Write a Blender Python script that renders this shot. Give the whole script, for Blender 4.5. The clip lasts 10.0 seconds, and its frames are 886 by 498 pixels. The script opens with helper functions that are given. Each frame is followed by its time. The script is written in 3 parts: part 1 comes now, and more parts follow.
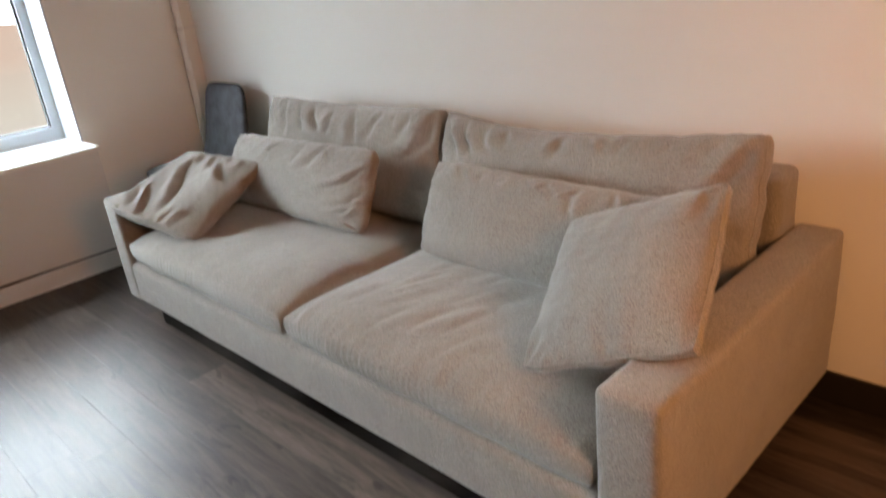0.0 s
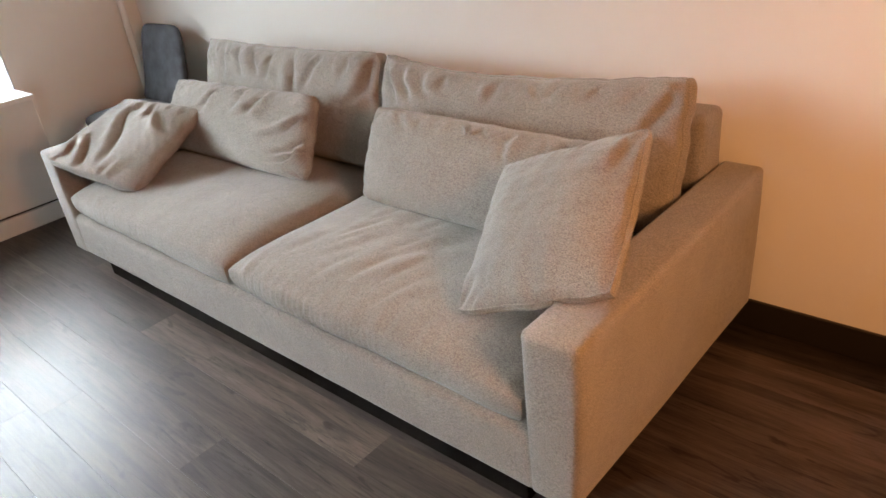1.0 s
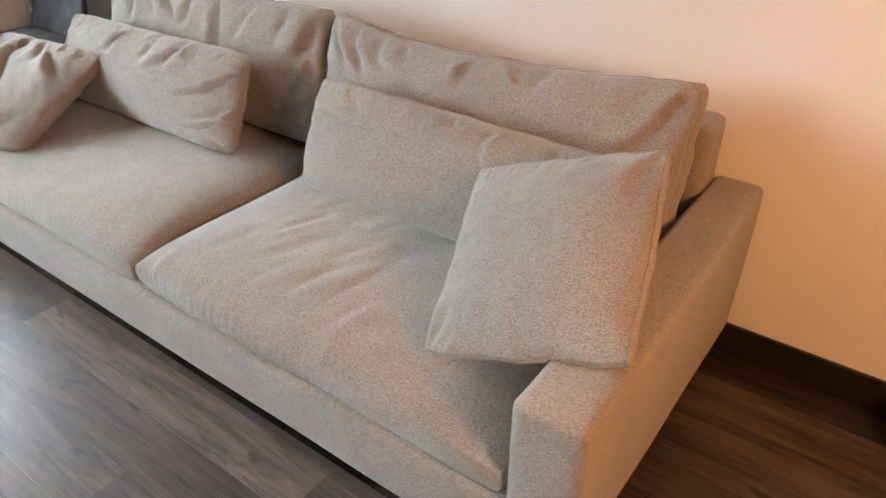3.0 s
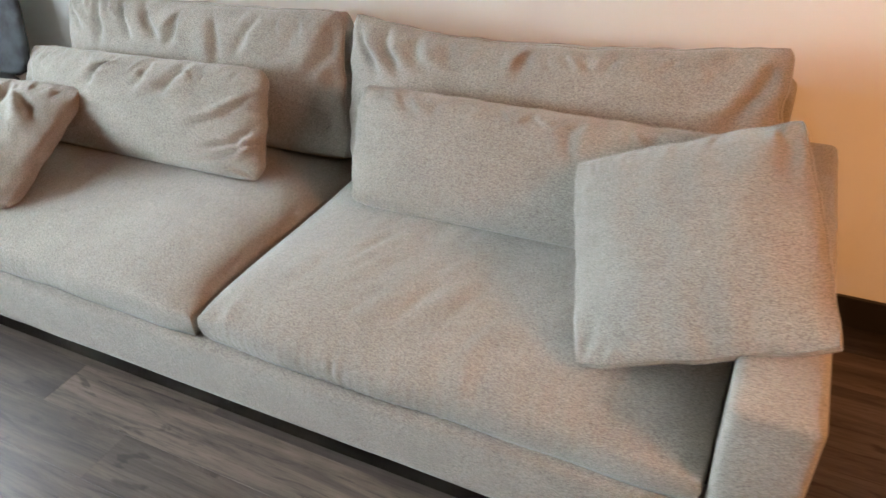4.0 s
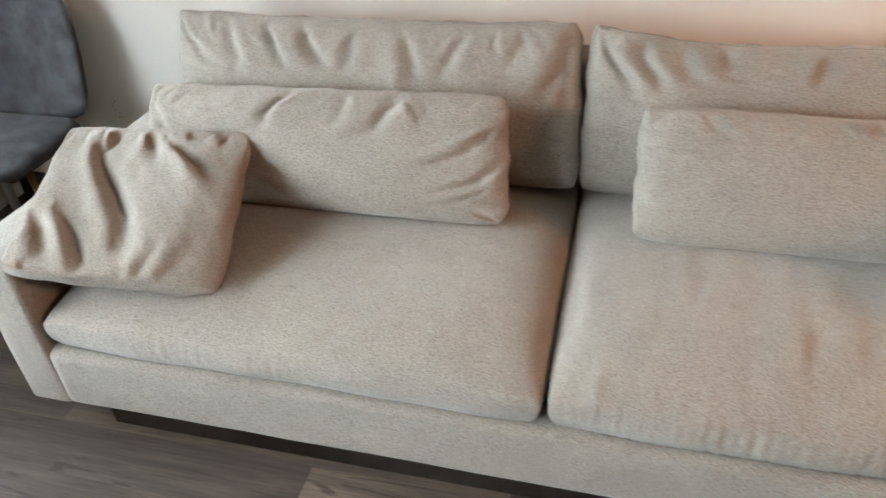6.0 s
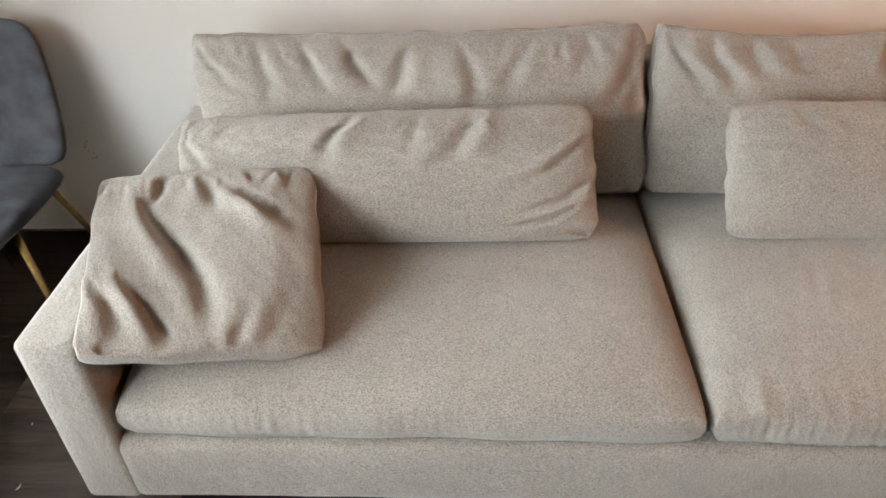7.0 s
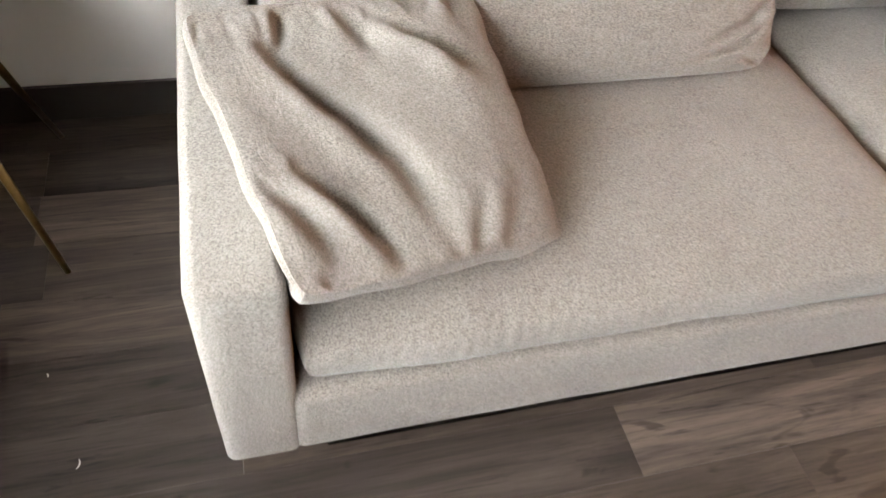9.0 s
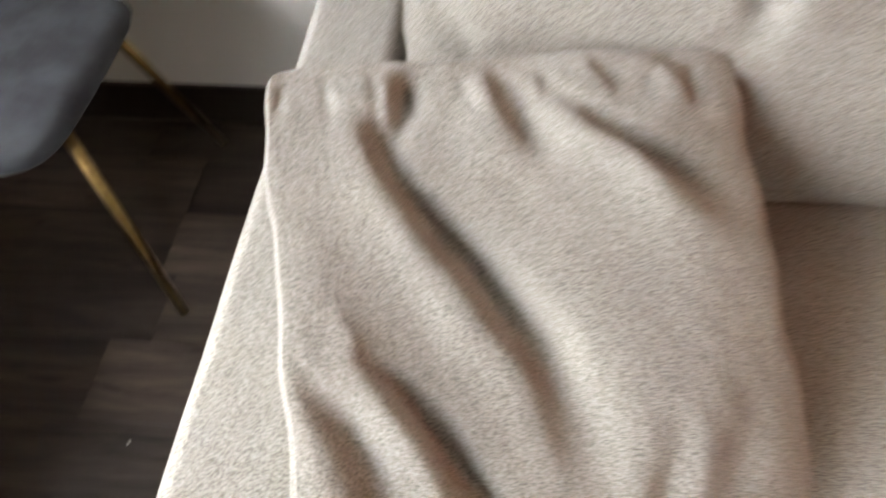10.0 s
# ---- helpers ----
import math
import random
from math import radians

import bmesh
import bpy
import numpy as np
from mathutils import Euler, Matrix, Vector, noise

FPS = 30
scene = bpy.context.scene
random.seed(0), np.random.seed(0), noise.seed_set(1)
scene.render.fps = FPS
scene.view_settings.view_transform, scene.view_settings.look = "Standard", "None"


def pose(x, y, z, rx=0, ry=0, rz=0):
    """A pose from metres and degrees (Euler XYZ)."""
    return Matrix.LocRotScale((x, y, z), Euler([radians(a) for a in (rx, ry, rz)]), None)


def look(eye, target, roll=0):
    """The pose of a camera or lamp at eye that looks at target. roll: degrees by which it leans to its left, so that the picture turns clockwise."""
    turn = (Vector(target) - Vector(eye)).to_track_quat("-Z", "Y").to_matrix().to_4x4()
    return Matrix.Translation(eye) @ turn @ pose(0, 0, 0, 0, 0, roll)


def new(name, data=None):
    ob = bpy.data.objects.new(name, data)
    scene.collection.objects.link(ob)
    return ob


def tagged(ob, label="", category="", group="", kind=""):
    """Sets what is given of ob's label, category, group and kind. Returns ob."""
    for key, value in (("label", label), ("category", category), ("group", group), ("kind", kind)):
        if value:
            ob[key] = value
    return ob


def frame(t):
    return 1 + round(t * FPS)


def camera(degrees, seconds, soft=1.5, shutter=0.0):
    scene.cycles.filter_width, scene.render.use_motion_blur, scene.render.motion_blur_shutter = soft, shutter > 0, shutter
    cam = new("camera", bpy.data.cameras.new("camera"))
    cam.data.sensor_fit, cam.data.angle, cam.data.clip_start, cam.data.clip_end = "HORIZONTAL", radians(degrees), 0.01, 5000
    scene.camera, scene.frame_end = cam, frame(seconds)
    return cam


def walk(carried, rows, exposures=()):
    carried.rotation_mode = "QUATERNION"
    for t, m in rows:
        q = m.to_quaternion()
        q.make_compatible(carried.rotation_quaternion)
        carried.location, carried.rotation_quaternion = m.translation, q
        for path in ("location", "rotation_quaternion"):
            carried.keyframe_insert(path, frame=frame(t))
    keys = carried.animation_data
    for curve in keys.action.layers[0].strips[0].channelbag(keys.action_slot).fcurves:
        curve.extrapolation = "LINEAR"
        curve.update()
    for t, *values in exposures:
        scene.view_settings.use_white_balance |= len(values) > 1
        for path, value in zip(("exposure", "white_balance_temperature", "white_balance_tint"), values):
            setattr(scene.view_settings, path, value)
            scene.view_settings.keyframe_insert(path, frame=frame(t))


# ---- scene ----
cam = camera(63.5, 10.0, shutter=0.35)
EXPOSURES = [(0.0, -0.04, 6650, 15), (0.5, 0.20, 6800, 17), (1.0, 0.20, 6800, 17), (1.5, 0.31, 6780, 19), (2.0, 0.35, 6760, 18), (3.5, 0.38, 6570, 13), (4.0, 0.38, 6470, 11), (4.5, 0.36, 6600, 12), (5.5, 0.37, 6850, 14), (6.2, 0.34, 6850, 14), (7.5, 0.15, 7300, 20), (8.0, 0.20, 7270, 20), (9.0, 0.30, 7370, 22), (10.0, 0.24, 7300, 21)]
PATH = [
    (0, (3.165, -0.987, 1.376), (1.807, 0.275, 0.626), -6.5),
    (0.3, (3.196, -0.971, 1.375), (1.882, 0.226, 0.458), -7.4),
    (0.5, (3.219, -0.961, 1.42), (1.926, 0.247, 0.488), -8.3),
    (1, (3.239, -0.957, 1.431), (1.999, 0.303, 0.496), -7.3),
    (1.5, (3.19, -0.879, 1.416), (2.03, 0.391, 0.395), -3.9),
    (2, (3.111, -0.742, 1.456), (1.989, 0.509, 0.372), 1.2),
    (2.2, (3.088, -0.716, 1.456), (1.959, 0.518, 0.36), 1.6),
    (3.3, (2.789, -0.83, 1.444), (1.873, 0.572, 0.35), -1.3),
    (3.5, (2.697, -0.877, 1.446), (1.833, 0.553, 0.347), -1.9),
    (4, (2.464, -0.886, 1.432), (1.685, 0.577, 0.313), -3.5),
    (4.5, (2.2, -0.874, 1.466), (1.52, 0.623, 0.326), -3.7),
    (5, (1.94, -0.957, 1.448), (1.385, 0.587, 0.304), -4.2),
    (5.5, (1.665, -1.036, 1.454), (1.211, 0.538, 0.307), -4.3),
    (6, (1.387, -0.977, 1.456), (0.952, 0.593, 0.297), -2.8),
    (6.2, (1.292, -0.951, 1.486), (0.83, 0.604, 0.315), -2.8),
    (7.3, (0.729, -0.897, 1.453), (0.797, 0.714, 0.271), -1.4),
    (7.5, (0.654, -0.867, 1.447), (0.798, 0.719, 0.238), -0.4),
    (8, (0.428, -0.767, 1.411), (0.68, 0.762, 0.147), 2.4),
    (8.5, (0.255, -0.674, 1.349), (0.63, 0.719, -0.037), 6.1),
    (9, (0.106, -0.538, 1.268), (0.576, 0.688, -0.24), 9.2),
    (9.5, (0.17, -0.326, 1.199), (0.437, 0.979, -0.293), 5.0),
    (9.8, (0.238, -0.187, 1.157), (0.32, 1.152, -0.327), 2.8),
    (10, (0.249, -0.113, 1.118), (0.113, 1.092, -0.472), -2.1),
]
walk(cam, [(t, look(eye, target, roll)) for t, eye, target, roll in PATH], EXPOSURES)

# ---- world and lights ----
world = bpy.data.worlds.new("world")
scene.world = world
world.use_nodes = True
_n = world.node_tree.nodes
_sky = _n.new("ShaderNodeTexSky")
_sky.sky_type, _sky.sun_disc = "NISHITA", False
_sky.sun_elevation, _sky.sun_rotation = radians(35), radians(90)
world.node_tree.links.new(_sky.outputs[0], _n["Background"].inputs[0])
_n["Background"].inputs[1].default_value = 0.12


def lamp(name, kind, power, colour, m, **more):
    data = bpy.data.lights.new(name, kind)
    data.energy, data.color = power, colour
    if "size" in more:
        data.shape, data.size, data.size_y = "RECTANGLE", more["size"], more["size_y"]
    if "radius" in more:
        data.shadow_soft_size = more["radius"]
    ob = new(name, data)
    ob.matrix_world = m
    return ob


# warm bulb of the room, beside the sofa
lamp("warm_lamp", "POINT", 94, (1.0, 0.46, 0.17), pose(3.95, -0.38, 1.48), radius=0.26)
GLOW = 222.0

# ---- materials ----


def material(name):
    m = bpy.data.materials.new(name)
    m.use_nodes = True
    nt = m.node_tree
    return m, nt, nt.nodes["Principled BSDF"]


def add(nt, kind, **values):
    node = nt.nodes.new(kind)
    for k, v in values.items():
        node.inputs[k].default_value = v
    return node


def coords(nt, scale, which="Object"):
    tc = nt.nodes.new("ShaderNodeTexCoord")
    mp = add(nt, "ShaderNodeMapping", Scale=scale)
    nt.links.new(tc.outputs[which], mp.inputs["Vector"])
    return mp


def noise_tex(nt, mp, scale, detail=4.0, rough=0.55, distort=0.0):
    n = add(nt, "ShaderNodeTexNoise", Scale=scale, Detail=detail, Roughness=rough, Distortion=distort)
    nt.links.new(mp.outputs[0], n.inputs["Vector"])
    return n


def ramp(nt, source, stops):
    r = nt.nodes.new("ShaderNodeValToRGB")
    e = r.color_ramp.elements
    while len(e) < len(stops):
        e.new(0.5)
    for item, (p, c) in zip(e, stops):
        item.position, item.color = p, (*c, 1)
    nt.links.new(source, r.inputs[0])
    return r


def blend(nt, kind, fac, a, b):
    x = nt.nodes.new("ShaderNodeMix")
    x.data_type, x.blend_type = "RGBA", kind
    if isinstance(fac, (int, float)):
        x.inputs[0].default_value = fac
    else:
        nt.links.new(fac, x.inputs[0])
    for sock, val in ((x.inputs[6], a), (x.inputs[7], b)):
        if isinstance(val, tuple):
            sock.default_value = (*val, 1)
        else:
            nt.links.new(val, sock)
    return x.outputs[2]


def bump(nt, bsdf, sources):
    last = None
    for height, strength, dist in sources:
        b = add(nt, "ShaderNodeBump", Strength=strength, Distance=dist)
        nt.links.new(height, b.inputs["Height"])
        if last:
            nt.links.new(last, b.inputs["Normal"])
        last = b.outputs[0]
    nt.links.new(last, bsdf.inputs["Normal"])


def fabric(name, light, dark, fleck):
    m, nt, b = material(name)
    mp = coords(nt, (1, 1, 1))
    weave = noise_tex(nt, coords(nt, (0.5, 1.0, 1.0)), 660, 3, 0.65)
    slub = noise_tex(nt, coords(nt, (1.0, 2.4, 2.4)), 165, 3, 0.65)
    broad = noise_tex(nt, mp, 9, 4, 0.6)
    rumple = noise_tex(nt, coords(nt, (1.3, 0.75, 0.75)), 26, 3, 0.6, 1.2)
    flecks = ramp(nt, weave.outputs[0], [(0.36, fleck), (0.47, dark), (0.60, light)])
    slubs = ramp(nt, slub.outputs[0], [(0.34, (0.76, 0.75, 0.73)), (0.50, (1, 1, 1)), (0.66, (1.13, 1.12, 1.11))])
    wash = ramp(nt, broad.outputs[0], [(0.3, (0.90, 0.90, 0.90)), (0.7, (1.04, 1.03, 1.02))])
    c = blend(nt, "MULTIPLY", 1.0, flecks.outputs[0], slubs.outputs[0])
    c = blend(nt, "MULTIPLY", 1.0, c, wash.outputs[0])
    nt.links.new(c, b.inputs["Base Color"])
    b.inputs["Roughness"].default_value = 0.95
    b.inputs["Specular IOR Level"].default_value = 0.15
    b.inputs["Sheen Weight"].default_value = 0.25
    b.inputs["Sheen Roughness"].default_value = 0.5
    bump(nt, b, [(weave.outputs[0], 0.35, 0.0015), (slub.outputs[0], 0.3, 0.002), (broad.outputs[0], 0.2, 0.006), (rumple.outputs[0], 0.3, 0.009)])
    return m


def painted(name, colour, rough=0.6, grain=120, relief=0.0006, wash=0.03):
    m, nt, b = material(name)
    mp = coords(nt, (1, 1, 1))
    fine, broad = noise_tex(nt, mp, grain, 3), noise_tex(nt, mp, 1.6, 4)
    low = tuple(max(0, c - wash) for c in colour)
    r = ramp(nt, broad.outputs[0], [(0.3, low), (0.7, colour)])
    nt.links.new(r.outputs[0], b.inputs["Base Color"])
    b.inputs["Roughness"].default_value = rough
    bump(nt, b, [(fine.outputs[0], 0.35, relief)])
    return m


def plank_wood(name, light, mid, dark):
    m, nt, b = material(name)
    info = nt.nodes.new("ShaderNodeObjectInfo")
    tc = nt.nodes.new("ShaderNodeTexCoord")
    shift = nt.nodes.new("ShaderNodeVectorMath")
    shift.operation = "MULTIPLY_ADD"
    shift.inputs[1].default_value = (1, 1, 1)
    nt.links.new(tc.outputs["Object"], shift.inputs[0])
    comb = nt.nodes.new("ShaderNodeMath")
    comb.operation, comb.inputs[1].default_value = "MULTIPLY", 37.0
    nt.links.new(info.outputs["Random"], comb.inputs[0])
    nt.links.new(comb.outputs[0], shift.inputs[2])

    def streak(scale, s, detail, rough, distort):
        mp = add(nt, "ShaderNodeMapping", Scale=scale)
        nt.links.new(shift.outputs[0], mp.inputs["Vector"])
        return noise_tex(nt, mp, s, detail, rough, distort)

    grain = streak((0.45, 5.0, 1.0), 3.0, 8, 0.68, 1.3)
    fine = streak((0.9, 30.0, 1.0), 7.0, 7, 0.72, 0.35)
    scrape = streak((0.9, 13.0, 1.0), 3.0, 6, 0.68, 1.2)
    knots = streak((2.2, 9.0, 1.0), 2.0, 3, 0.5, 1.6)
    base = ramp(nt, grain.outputs[0], [(0.26, dark), (0.48, mid), (0.74, light)])
    lines = ramp(nt, fine.outputs[0], [(0.33, (0.50, 0.48, 0.46)), (0.48, (0.96, 0.96, 0.96)), (0.72, (1.18, 1.16, 1.14))])
    knot = ramp(nt, knots.outputs[0], [(0.62, (1, 1, 1)), (0.70, (0.25, 0.21, 0.18))])
    tone = ramp(nt, info.outputs["Random"], [(0.0, (0.72, 0.72, 0.74)), (1.0, (1.2, 1.17, 1.13))])
    c = blend(nt, "MULTIPLY", 1.0, base.outputs[0], lines.outputs[0])
    c = blend(nt, "MULTIPLY", 0.8, c, knot.outputs[0])
    cracks = ramp(nt, scrape.outputs[0], [(0.33, (0.16, 0.15, 0.14)), (0.40, (1, 1, 1))])
    c = blend(nt, "MULTIPLY", 0.85, c, cracks.outputs[0])
    c = blend(nt, "MULTIPLY", 1.0, c, tone.outputs[0])
    nt.links.new(c, b.inputs["Base Color"])
    rr = ramp(nt, fine.outputs[0], [(0.3, (0.46, 0.46, 0.46)), (0.7, (0.30, 0.30, 0.30))])
    nt.links.new(rr.outputs[0], b.inputs["Roughness"])
    b.inputs["Specular IOR Level"].default_value = 0.24
    bump(nt, b, [(fine.outputs[0], 0.25, 0.0008), (grain.outputs[0], 0.12, 0.002)])
    return m


FABRIC = fabric("tweed_fabric", (0.392, 0.358, 0.320), (0.272, 0.248, 0.220), (0.165, 0.148, 0.130))
WALL = painted("cream_wall_paint", (0.88, 0.86, 0.81), 0.7, 160, 0.0006, 0.02)
# dark grey for the unseen walls, chosen to soak up bounced light
ROOM = painted("bounce_cutting_wall_grey", (0.11, 0.106, 0.10), 0.7, 160, 0.0006, 0.02)
# ceiling is a mid grey that holds back bounced light
CEIL = painted("bounce_cutting_ceiling_grey", (0.30, 0.295, 0.285), 0.8, 90, 0.001, 0.02)
TRIM = painted("white_gloss_trim", (0.82, 0.82, 0.80), 0.35, 60, 0.0003, 0.02)
PIPE = painted("white_pipe_paint", (0.91, 0.92, 0.90), 0.35, 60, 0.0003, 0.02)
PANEL = painted("white_panel", (0.74, 0.73, 0.71), 0.45, 60, 0.0003, 0.02)
VINYL = painted("white_window_vinyl", (0.60, 0.65, 0.70), 0.35, 60, 0.0002, 0.01)
BASEB = painted("dark_brown_baseboard", (0.022, 0.017, 0.014), 0.45, 80, 0.0004, 0.006)
BLACK = painted("black_rubber", (0.012, 0.012, 0.012), 0.6, 80, 0.0003, 0.004)
# near-black and matte: the shade under the sofa put into a colour
PLINTH_SHADE = painted("plinth_shade_black", (0.007, 0.005, 0.004), 0.95, 60, 0.0004, 0.003)
PLINTH_SHADE.node_tree.nodes["Principled BSDF"].inputs["Specular IOR Level"].default_value = 0.03
WOOD = [plank_wood("oak_plank_mid", (0.108, 0.083, 0.068), (0.050, 0.037, 0.030), (0.009, 0.0064, 0.0051)),
        plank_wood("oak_plank_dark", (0.074, 0.056, 0.045), (0.032, 0.0235, 0.019), (0.006, 0.0043, 0.0034)),
        plank_wood("oak_plank_light", (0.142, 0.111, 0.089), (0.074, 0.056, 0.045), (0.016, 0.012, 0.0095))]



def velvet():
    m, nt, b = material("charcoal_velvet")
    mp = coords(nt, (1, 1, 1))
    fine, broad = noise_tex(nt, mp, 500, 2), noise_tex(nt, mp, 14, 4)
    # sheen patches of the nap are painted in as broad colour noise
    r = ramp(nt, broad.outputs[0], [(0.35, (0.010, 0.0105, 0.013)), (0.65, (0.040, 0.043, 0.050))])
    nt.links.new(r.outputs[0], b.inputs["Base Color"])
    b.inputs["Roughness"].default_value = 0.8
    b.inputs["Sheen Weight"].default_value = 0.12
    b.inputs["Sheen Roughness"].default_value = 0.35
    bump(nt, b, [(fine.outputs[0], 0.2, 0.0006), (broad.outputs[0], 0.2, 0.003)])
    return m


def brass():
    m, nt, b = material("brushed_brass")
    n = noise_tex(nt, coords(nt, (1, 1, 1)), 60, 4)
    r = ramp(nt, n.outputs[0], [(0.3, (0.15, 0.094, 0.034)), (0.7, (0.24, 0.155, 0.06))])
    nt.links.new(r.outputs[0], b.inputs["Base Color"])
    b.inputs["Metallic"].default_value = 1.0
    b.inputs["Roughness"].default_value = 0.33
    return m


def glass():
    m, nt, b = material("window_glass")
    b.inputs["Transmission Weight"].default_value = 1.0
    b.inputs["Roughness"].default_value = 0.0
    b.inputs["IOR"].default_value = 1.45
    return m


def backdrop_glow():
    m, nt, b = material("glowing_street_backdrop")
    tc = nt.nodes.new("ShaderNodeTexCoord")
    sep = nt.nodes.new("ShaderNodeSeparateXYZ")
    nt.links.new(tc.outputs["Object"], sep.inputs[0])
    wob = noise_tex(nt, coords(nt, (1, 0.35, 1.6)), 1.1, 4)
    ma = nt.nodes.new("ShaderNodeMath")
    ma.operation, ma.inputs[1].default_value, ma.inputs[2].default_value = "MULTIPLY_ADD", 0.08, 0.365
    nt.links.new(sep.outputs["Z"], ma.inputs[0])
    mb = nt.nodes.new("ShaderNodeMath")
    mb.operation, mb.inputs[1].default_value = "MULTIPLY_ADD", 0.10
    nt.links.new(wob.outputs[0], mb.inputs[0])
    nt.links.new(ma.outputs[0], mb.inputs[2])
    # facade stops glow faintly; the last stop is sky bright enough to light the room
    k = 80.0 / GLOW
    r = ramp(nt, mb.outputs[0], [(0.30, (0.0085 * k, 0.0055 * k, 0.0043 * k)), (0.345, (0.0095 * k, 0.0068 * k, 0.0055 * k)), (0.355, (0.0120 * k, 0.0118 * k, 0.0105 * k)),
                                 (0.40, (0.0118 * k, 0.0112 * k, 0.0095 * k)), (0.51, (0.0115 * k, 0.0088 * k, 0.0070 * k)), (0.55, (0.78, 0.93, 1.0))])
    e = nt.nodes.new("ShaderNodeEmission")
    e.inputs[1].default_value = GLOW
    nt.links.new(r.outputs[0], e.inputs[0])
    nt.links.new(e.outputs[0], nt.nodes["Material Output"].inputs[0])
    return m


VELVET, BRASS, GLASS = velvet(), brass(), glass()

# ---- mesh helpers ----


def box_into(bm, lo, hi, bevel=0.0, segments=2):
    made = bmesh.ops.create_cube(bm, size=1.0)
    c = [(a + b) / 2 for a, b in zip(lo, hi)]
    s = [b - a for a, b in zip(lo, hi)]
    for v in made["verts"]:
        v.co = Vector(c[i] + v.co[i] * s[i] for i in range(3))
    if bevel:
        edges = list({e for v in made["verts"] for e in v.link_edges})
        bmesh.ops.bevel(bm, geom=edges, offset=bevel, segments=segments, profile=0.6, affect="EDGES")
    return bm


def part(name, bm, mat, parent=None, label=""):
    me = bpy.data.meshes.new(name)
    bm.to_mesh(me)
    bm.free()
    me.materials.append(mat)
    ob = new(name, me)
    ob.parent = parent
    return tagged(ob, label)


def smooth(ob, flag=True):
    ob.data.polygons.foreach_set("use_smooth", [flag] * len(ob.data.polygons))
    return ob


def boxes(name, items, mat, parent=None, label="", bevel=0.004, segments=2):
    bm = bmesh.new()
    for lo, hi in items:
        box_into(bm, lo, hi, bevel, segments)
    return part(name, bm, mat, parent, label)


def tube(name, points, radii, mat, parent=None, label="", sides=12, closed=False):
    """A round rod through the points, with a radius at each."""
    pts = [Vector(p) for p in points]
    n = len(pts)
    verts, faces = [], []
    for i, p in enumerate(pts):
        a = pts[(i - 1) % n] if closed else pts[max(i - 1, 0)]
        c = pts[(i + 1) % n] if closed else pts[min(i + 1, n - 1)]
        d = (c - a).normalized()
        side = d.cross(Vector((0, 0, 1)))
        side = (side if side.length > 0.05 else d.cross(Vector((1, 0, 0)))).normalized()
        up = side.cross(d)
        r = radii[i] if isinstance(radii, (list, tuple)) else radii
        for k in range(sides):
            t = 2 * math.pi * k / sides
            verts.append(p + r * (math.cos(t) * side + math.sin(t) * up))
    for i in range(n if closed else n - 1):
        j = (i + 1) % n
        for k in range(sides):
            l = (k + 1) % sides
            faces.append((i * sides + k, i * sides + l, j * sides + l, j * sides + k))
    if not closed:
        faces.append(tuple(range(sides))[::-1])
        faces.append(tuple((n - 1) * sides + k for k in range(sides)))
    me = bpy.data.meshes.new(name)
    me.from_pydata(verts, [], faces)
    me.materials.append(mat)
    ob = new(name, me)
    ob.parent = parent
    return smooth(tagged(ob, label))


# ---- cloth shapes ----


def crease(u, v, line, width, depth, ridge=0.8, side=1):
    """A fold along a polyline in (u, v): a valley with a raised roll beside it, fading to its ends."""
    pts = np.array(line, float)
    best, along, sign = np.full(u.shape, 9.0), np.zeros(u.shape), np.ones(u.shape)
    total = len(pts) - 1
    for i in range(total):
        (ax, ay), (bx, by) = pts[i], pts[i + 1]
        dx, dy = bx - ax, by - ay
        L2 = dx * dx + dy * dy
        t = np.clip(((u - ax) * dx + (v - ay) * dy) / L2, 0, 1)
        px, py = u - ax - t * dx, v - ay - t * dy
        d = np.sqrt(px * px + py * py)
        near = d < best
        best = np.where(near, d, best)
        along = np.where(near, (i + t) / total, along)
        sign = np.where(near, np.sign(dx * py - dy * px), sign)
    s = best * sign * side
    rise, fall = np.clip(along / 0.3, 0, 1), np.clip((1 - along) / 0.55, 0, 1)
    fade = (0.25 + 0.75 * rise) * fall * fall * (3 - 2 * fall)
    w = width * (0.7 + 0.7 * along)
    return fade * depth * (-np.exp(-(s / w) ** 2) + ridge * np.exp(-((s - 2.0 * w) / (1.7 * w)) ** 2) + 0.25 * ridge * np.exp(-((s + 2.2 * w) / (1.6 * w)) ** 2))


def lumps(u, v, scale, seed):
    """Smooth uneven filling."""
    rng = np.random.RandomState(seed)
    out = np.zeros(u.shape)
    for k in range(9):
        a, b = rng.normal(0, scale, 2)
        out += np.sin(a * u + b * v + rng.uniform(0, 6.28)) * rng.uniform(0.4, 1.0)
    return out / 4.0


def puckers(pos, edge, freq, seed, reach):
    """Short gathers that run from a seam."""
    rng = np.random.RandomState(seed)
    w = np.zeros(pos.shape)
    for k in range(6):
        w += np.sin(freq * rng.uniform(0.5, 1.6) * pos + rng.uniform(0, 6.28)) * rng.uniform(0.4, 1)
    return w / 3.0 * np.exp(-edge / reach)


